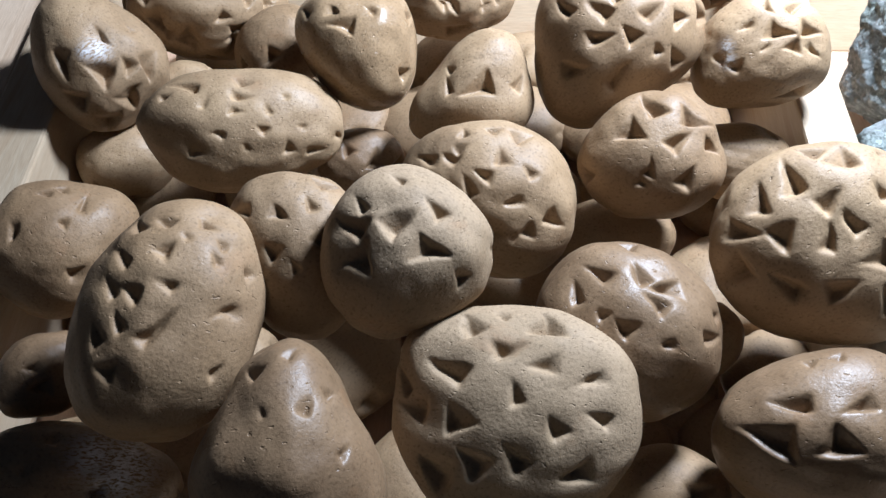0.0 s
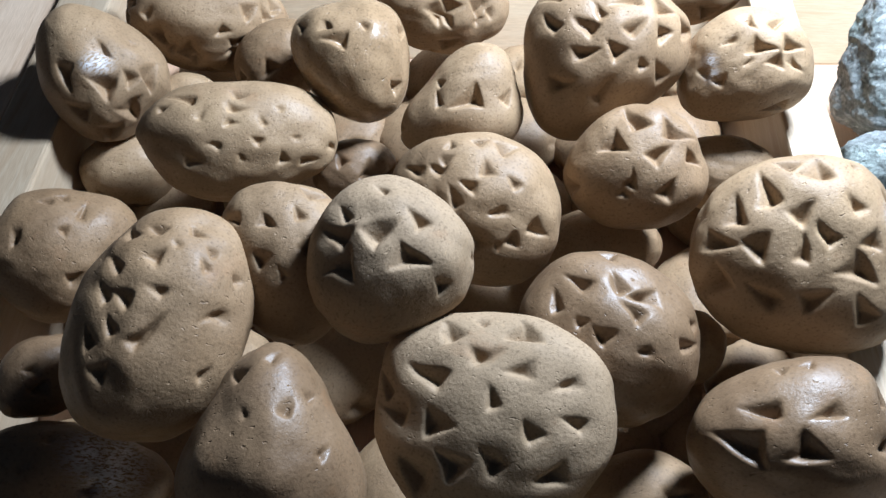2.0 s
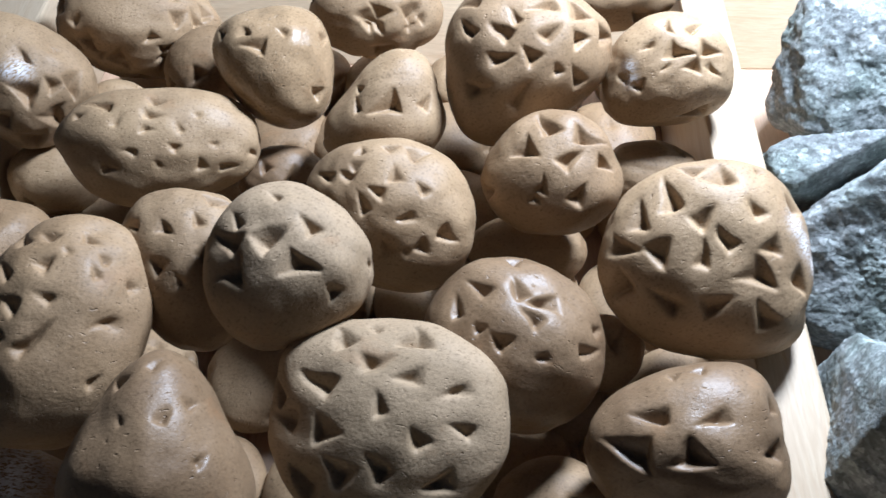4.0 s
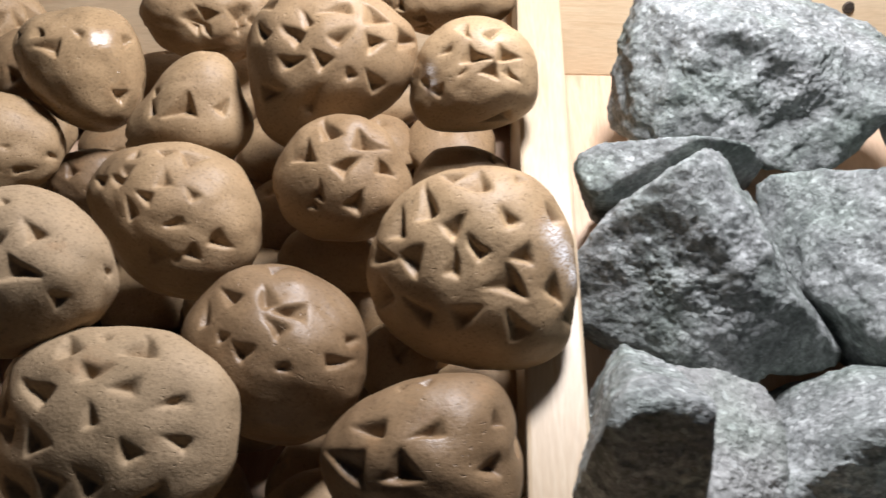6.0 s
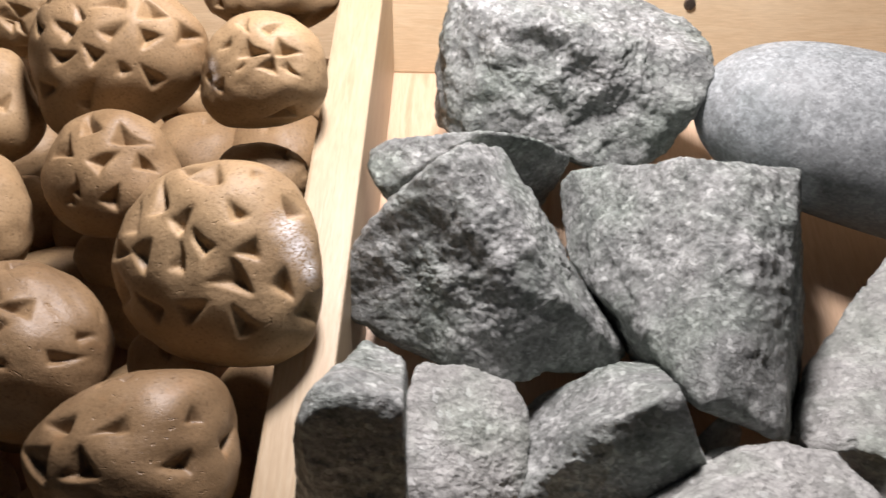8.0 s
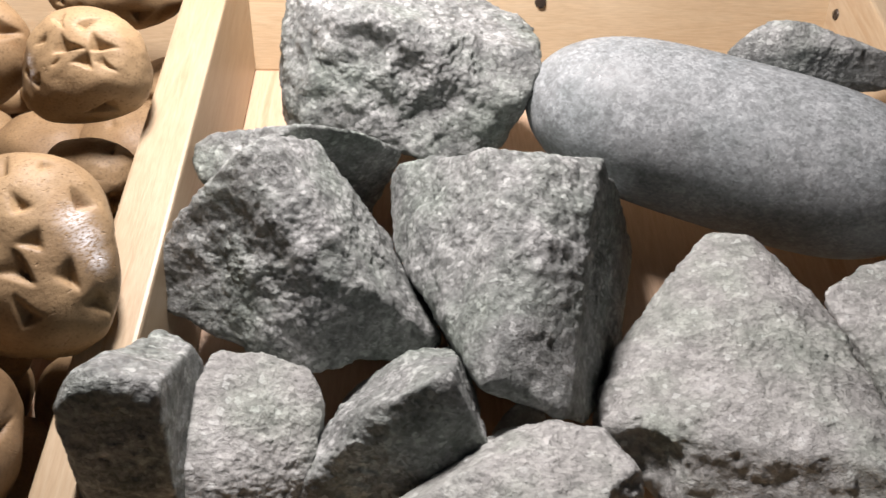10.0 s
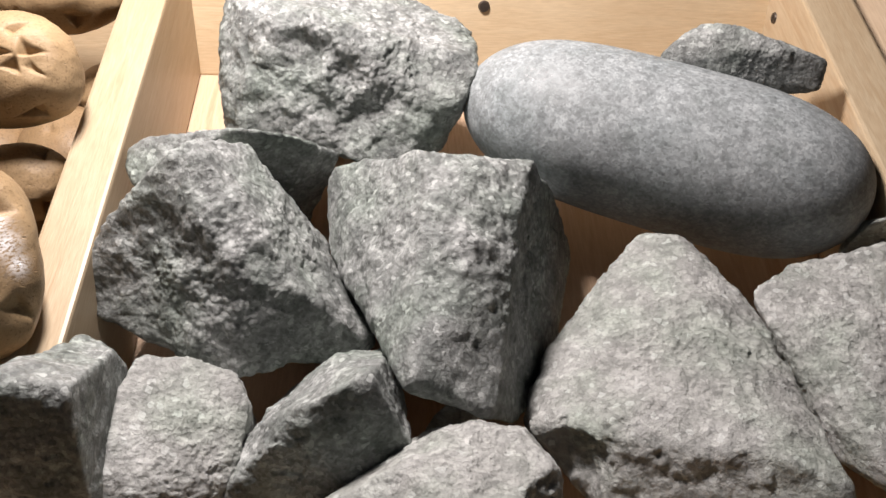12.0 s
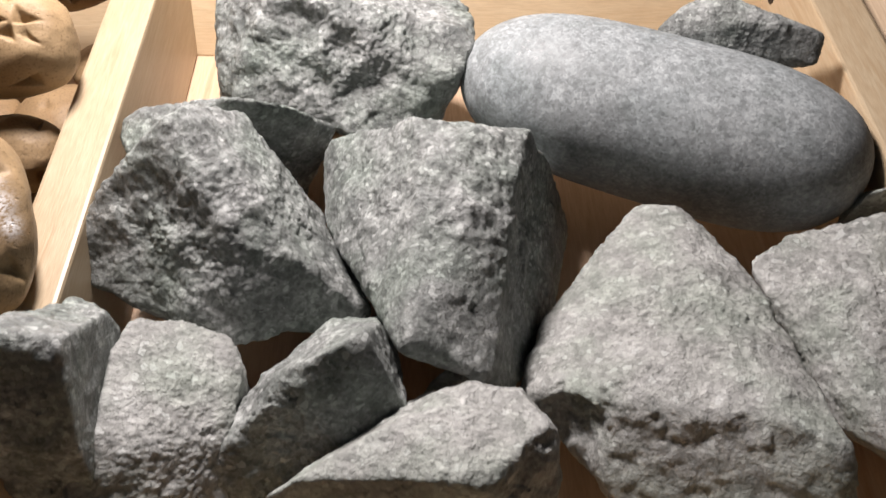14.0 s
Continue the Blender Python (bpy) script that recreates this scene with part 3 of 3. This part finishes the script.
clay_lump((-0.3123, -0.1003, 0.06), (0.0174, 0.014, 0.013), (47.2, 12.1, 13.8), [], level=6, seed=28, chance=3)
clay_lump((-0.3429, -0.1332, 0.04), (0.0246, 0.0203, 0.0188), (42.8, 16.1, 15.5), [], level=6, seed=29, chance=3)
clay_lump((-0.0895, -0.2999, 0.036), (0.0254, 0.0211, 0.0195), (18.9, -14, -3.4), [], level=6, seed=30, chance=4)
clay_lump((-0.0977, -0.1727, 0.035), (0.0301, 0.0192, 0.0193), (36, -9.2, -5.5), [], level=6, seed=31, chance=3)
clay_lump((-0.0655, -0.23, 0.04), (0.0185, 0.0173, 0.0155), (28.2, 3.5, 3.8), [], level=6, seed=32, chance=2)

# ---- stones ----
rock((0.0655, -0.1908, 0.0548), [(90, -2, 40.6), (123, 17, 38.9), (11, 39, 35.7), (-90, -48, 38.8), (-180, -90, 42.2), (-116, 39, 32.2), (27, 21, 38.1), (-115, -23, 40.8), (-66, 23, 43.8), (140, 13, 43.6), (-180, -22, 51.3), (0, -55, 56.5), (39, 15, 41.4), (-91, 37, 36.5), (-64, 59, 41.5)], seed=2, label='grey-green broken stone with a sharp triangular ridge', dents=[(-166, 51, 16, 3), (-161, 8, 10, 2), (-62, -2, 16, 2)], chips=16)
rock((0.1766, -0.1873, 0.0491), [(82, 23, 46.1), (-176, 40, 53.2), (180, -89, 37.2), (-15, 19, 28.3), (-152, -18, 51.4), (-180, -45, 52.2), (89, 36, 48.8), (-52, 78, 49.3), (-120, -35, 49.9), (-99, -55, 44.3), (-169, 19, 56.8), (-30, 49, 41.2), (90, -1, 61.2), (68, 24, 49.3), (51, 67, 52.6), (32, -2, 65.2)], GREY, seed=3, label='squarish grey-green broken stone with rough flat face', chips=16)
rock((0.1137, -0.0674, 0.0562), [(92, 4, 37.5), (-97, 34, 34.3), (40, 73, 38.2), (-90, -54, 41.2), (-104, -38, 42.7), (-180, -90, 43.7), (-169, 9, 65.9), (0, -19, 54.1), (-148, 39, 53.4), (73, 69, 40.1), (138, -10, 64.5), (59, 8, 48.7), (-75, 57, 39.0), (-124, -40, 52.6), (-180, -78, 51.8), (105, 1, 47.9), (-68, -48, 49.0), (-60, 7, 57.7), (173, 69, 56.2), (-20, -11, 60.5)], seed=4, label='large rough grey-green rock with a hollowed face', dents=[(-146, 52, 15, 7), (-86, 42, 9, 3), (-22, 34, 12, 4), (-71, 12, 12, 4)], rough=1.2, chips=16)
rock((0.0624, -0.1305, 0.0501), [(95, 19, 8.8), (-71, -1, 13.0), (-90, -24, 17.6), (91, 29, 11.5), (90, 10, 13.1), (-58, -1, 18.9), (-154, -20, 39.2), (-180, -20, 41.0), (-180, -90, 37.4), (-128, 61, 39.9), (112, 16, 17.9), (0, -25, 43.2), (-75, 12, 19.7), (-148, 53, 45.1), (-29, 16, 35.9)], level=6, seed=5, label='thin grey-green stone slab lying behind others', chips=16)
rock((0.0249, -0.2859, 0.0622), [(4, -1, 16.3), (163, 5, 17.6), (-90, 8, 27.0), (90, -8, 40.9), (53, 1, 34.9), (-180, -21, 30.2), (-131, 6, 27.4), (73, 41, 44.3), (-147, 11, 26.7), (-180, -90, 49.9), (-84, 31, 36.6), (-90, -76, 50.3), (149, 18, 28.0), (0, -37, 40.5), (-99, 80, 64.4)], seed=6, label='small blocky grey stone with dark front face', chips=16)
rock((0.0613, -0.2851, 0.0515), [(5, -6, 23.9), (170, -1, 23.6), (-180, -13, 24.5), (-82, 22, 33.5), (90, 1, 39.2), (26, 78, 26.4), (-9, 70, 23.9), (-180, -90, 38.8), (70, 7, 38.1), (-32, 28, 25.2), (100, 3, 39.9), (-4, 6, 24.5), (-66, 45, 27.3), (25, 1, 30.6), (171, 13, 29.1), (0, -53, 40.7), (-39, 44, 24.8)], PALE, seed=7, label='small flat-faced pale grey stone', chips=16)
rock((0.1118, -0.2772, 0.0457), [(0, -12, 29.4), (-90, 33, 27.3), (160, 13, 28.4), (-74, 27, 27.3), (138, 27, 26.8), (-180, -90, 32.8), (17, 18, 39.0), (111, 20, 35.7), (-180, -29, 36.1), (91, 37, 39.6), (-156, -36, 40.7), (90, -21, 52.8), (130, 40, 31.1), (-67, -72, 37.6), (164, 40, 32.3), (-99, 39, 30.8)], seed=8, label='wedge-shaped grey stone with dark underside', dents=[(-94, 41, 14, 5)], chips=16)
rock((0.1651, -0.3024, 0.0679), [(86, 13, 28.2), (118, 34, 24.5), (72, -8, 26.3), (126, 25, 26.1), (129, -11, 29.6), (86, 73, 23.7), (32, 2, 31), (19, 7, 34.4), (-34, 46, 31.8), (-26, 9, 34.9), (-49, 26, 28.8), (-20, -8, 38.5), (-174, 77, 28.6), (-101, 22, 27.1), (-91, 13, 24.7), (-178, -52, 40.1), (-91, -47, 33.2), (-117, -64, 35.4)], PALE, seed=9, label="pale greenish grey stone with granular surface")
rock((0.1645, -0.2572, 0.0286), [(133, 5, 6), (-47, 58, 11.5), (78, 0, 6), (-102, 13, 6.9), (-65, 24, 4.9), (-142, -24, 11), (-50, 19, 6.5), (53, -9, 7.2), (15, -24, 9.4)], PALE, level=6, seed=10, label="small grey stone wedged between larger ones")
rock((0.2554, -0.2443, 0.0515), [(148, 65, 20), (78, -15, 72.2), (137, -5, 51.4), (134, -15, 51.9), (148, 44, 31.4), (37, 68, 28.9), (37, -15, 51.8), (56, 77, 24.1), (128, 78, 19.1), (25, 53, 35.1), (25, -15, 43.5), (15, 39, 40.9), (4, 1, 42.6), (-81, 44, 72), (-103, 32, 64), (-74, -47, 70), (148, -15, 53.1), (162, 47, 32.7), (174, -10, 60.8), (-142, 11, 57.7), (-145, -20, 59.7), (-173, 73, 24.9), (-121, 43, 44.9), (-96, -63, 46), (0, -90, 41.5)], PALE, seed=11, label="large pale grey pyramidal stone with rough face", dents=[(-141, 2, 14, 8), (66, 18, 7, 3), (-180, 74, 9, 2)])
rock((0.3382, -0.2296, 0.046), [(170, 74, 15.5), (120, -24, 37.2), (-166, 29, 28.5), (-166, -8, 29.5), (-177, -37, 26.7), (95, -17, 38.4), (-106, 87, 17.4), (74, -24, 41), (-11, -6, 34.9), (14, -40, 29.8), (-41, 10, 42.5), (-139, -26, 41.1), (-128, -34, 42), (-179, -48, 25.1), (-166, -61, 27.2)], PALE, seed=12, label="broad pale grey stone beside the rail")
rock((0.367, -0.1708, 0.056), [(-102, -3, 4), (-96, 9, 4.6), (120, 33, 7.4), (162, 9, 8.9), (-65, 40, 9.5), (96, 34, 6.2), (59, -13, 6.8), (59, -48, 8.2)], PALE, level=6, seed=13, label="small grey stone by the rail")
rock((0.3169, -0.0828, 0.0868), [(-102, 60, 12.2), (-108, 32, 11.1), (132, 9, 30), (-101, 14, 9), (175, -82, 11.4), (-141, 62, 17.8), (127, 22, 26.7), (-112, 46, 12.3), (81, 42, 13.5), (12, 75, 14.1), (58, 52, 12.4), (-81, 32, 14), (27, 2, 30.6), (15, -43, 26.7), (-99, -4, 11.6), (15, -79, 13.9)], level=6, seed=14, label="small grey-green stone chip resting on a smooth stone")


# ---- smooth cylindrical stone ----
def cobble(a, b, thick_a, thick_b, mat, label, seed=5):
    """A long water-worn stone from a to b, like a rounded cylinder."""
    rng = np.random.default_rng(seed)
    n, faces = sphere(7)
    a, b = np.array(a), np.array(b)
    axis = b - a
    half = np.linalg.norm(axis) / 2
    x = axis / (2 * half)
    y = np.cross((0, 0, 1.0), x)
    y /= np.linalg.norm(y)
    z = np.cross(x, y)
    thick = thick_a + (thick_b - thick_a) * (n[:, 0] + 1) / 2
    along = np.sign(n[:, 0]) * np.abs(n[:, 0]) ** 0.9
    girth = np.sqrt(1 - np.abs(n[:, 0]) ** 3.4)
    ring = n[:, 1:] / np.maximum(np.linalg.norm(n[:, 1:], axis=1), 1e-6)[:, None]
    girth = girth * thick * (1 + 0.012 * waves(n, rng, 3.0))
    p = along[:, None] * x * half + (ring[:, :1] * y + ring[:, 1:] * z) * girth[:, None]
    ob = solid("cobble", p, faces, mat)
    ob.location = (a + b) / 2
    return tagged(ob, label, "stone", "stones in the tray")


cobble((0.1750, -0.0823, 0.0632), (0.3683, -0.1545, 0.0568), 0.0395, 0.0435, SMOOTH, "smooth blue-grey cylindrical cobble lying on its side")


# ---- the lower layer of the clay heap ----
heap = np.random.default_rng(11)
for row in range(8):
    for column in range(7):
        x = -0.335 + 0.048 * column + 0.014 * (row % 2) + heap.uniform(-0.006, 0.006)
        y = -0.385 + 0.050 * row + heap.uniform(-0.006, 0.006)
        r = heap.uniform(0.023, 0.028)
        clay_lump((x, y, r * 0.64), (r * 1.1, r, r * 0.64), (0, 0, heap.uniform(0, 360)), [], level=5, seed=100 + 10 * row + column, chance=4, label="shaded clay lump in the lower layer of the heap")
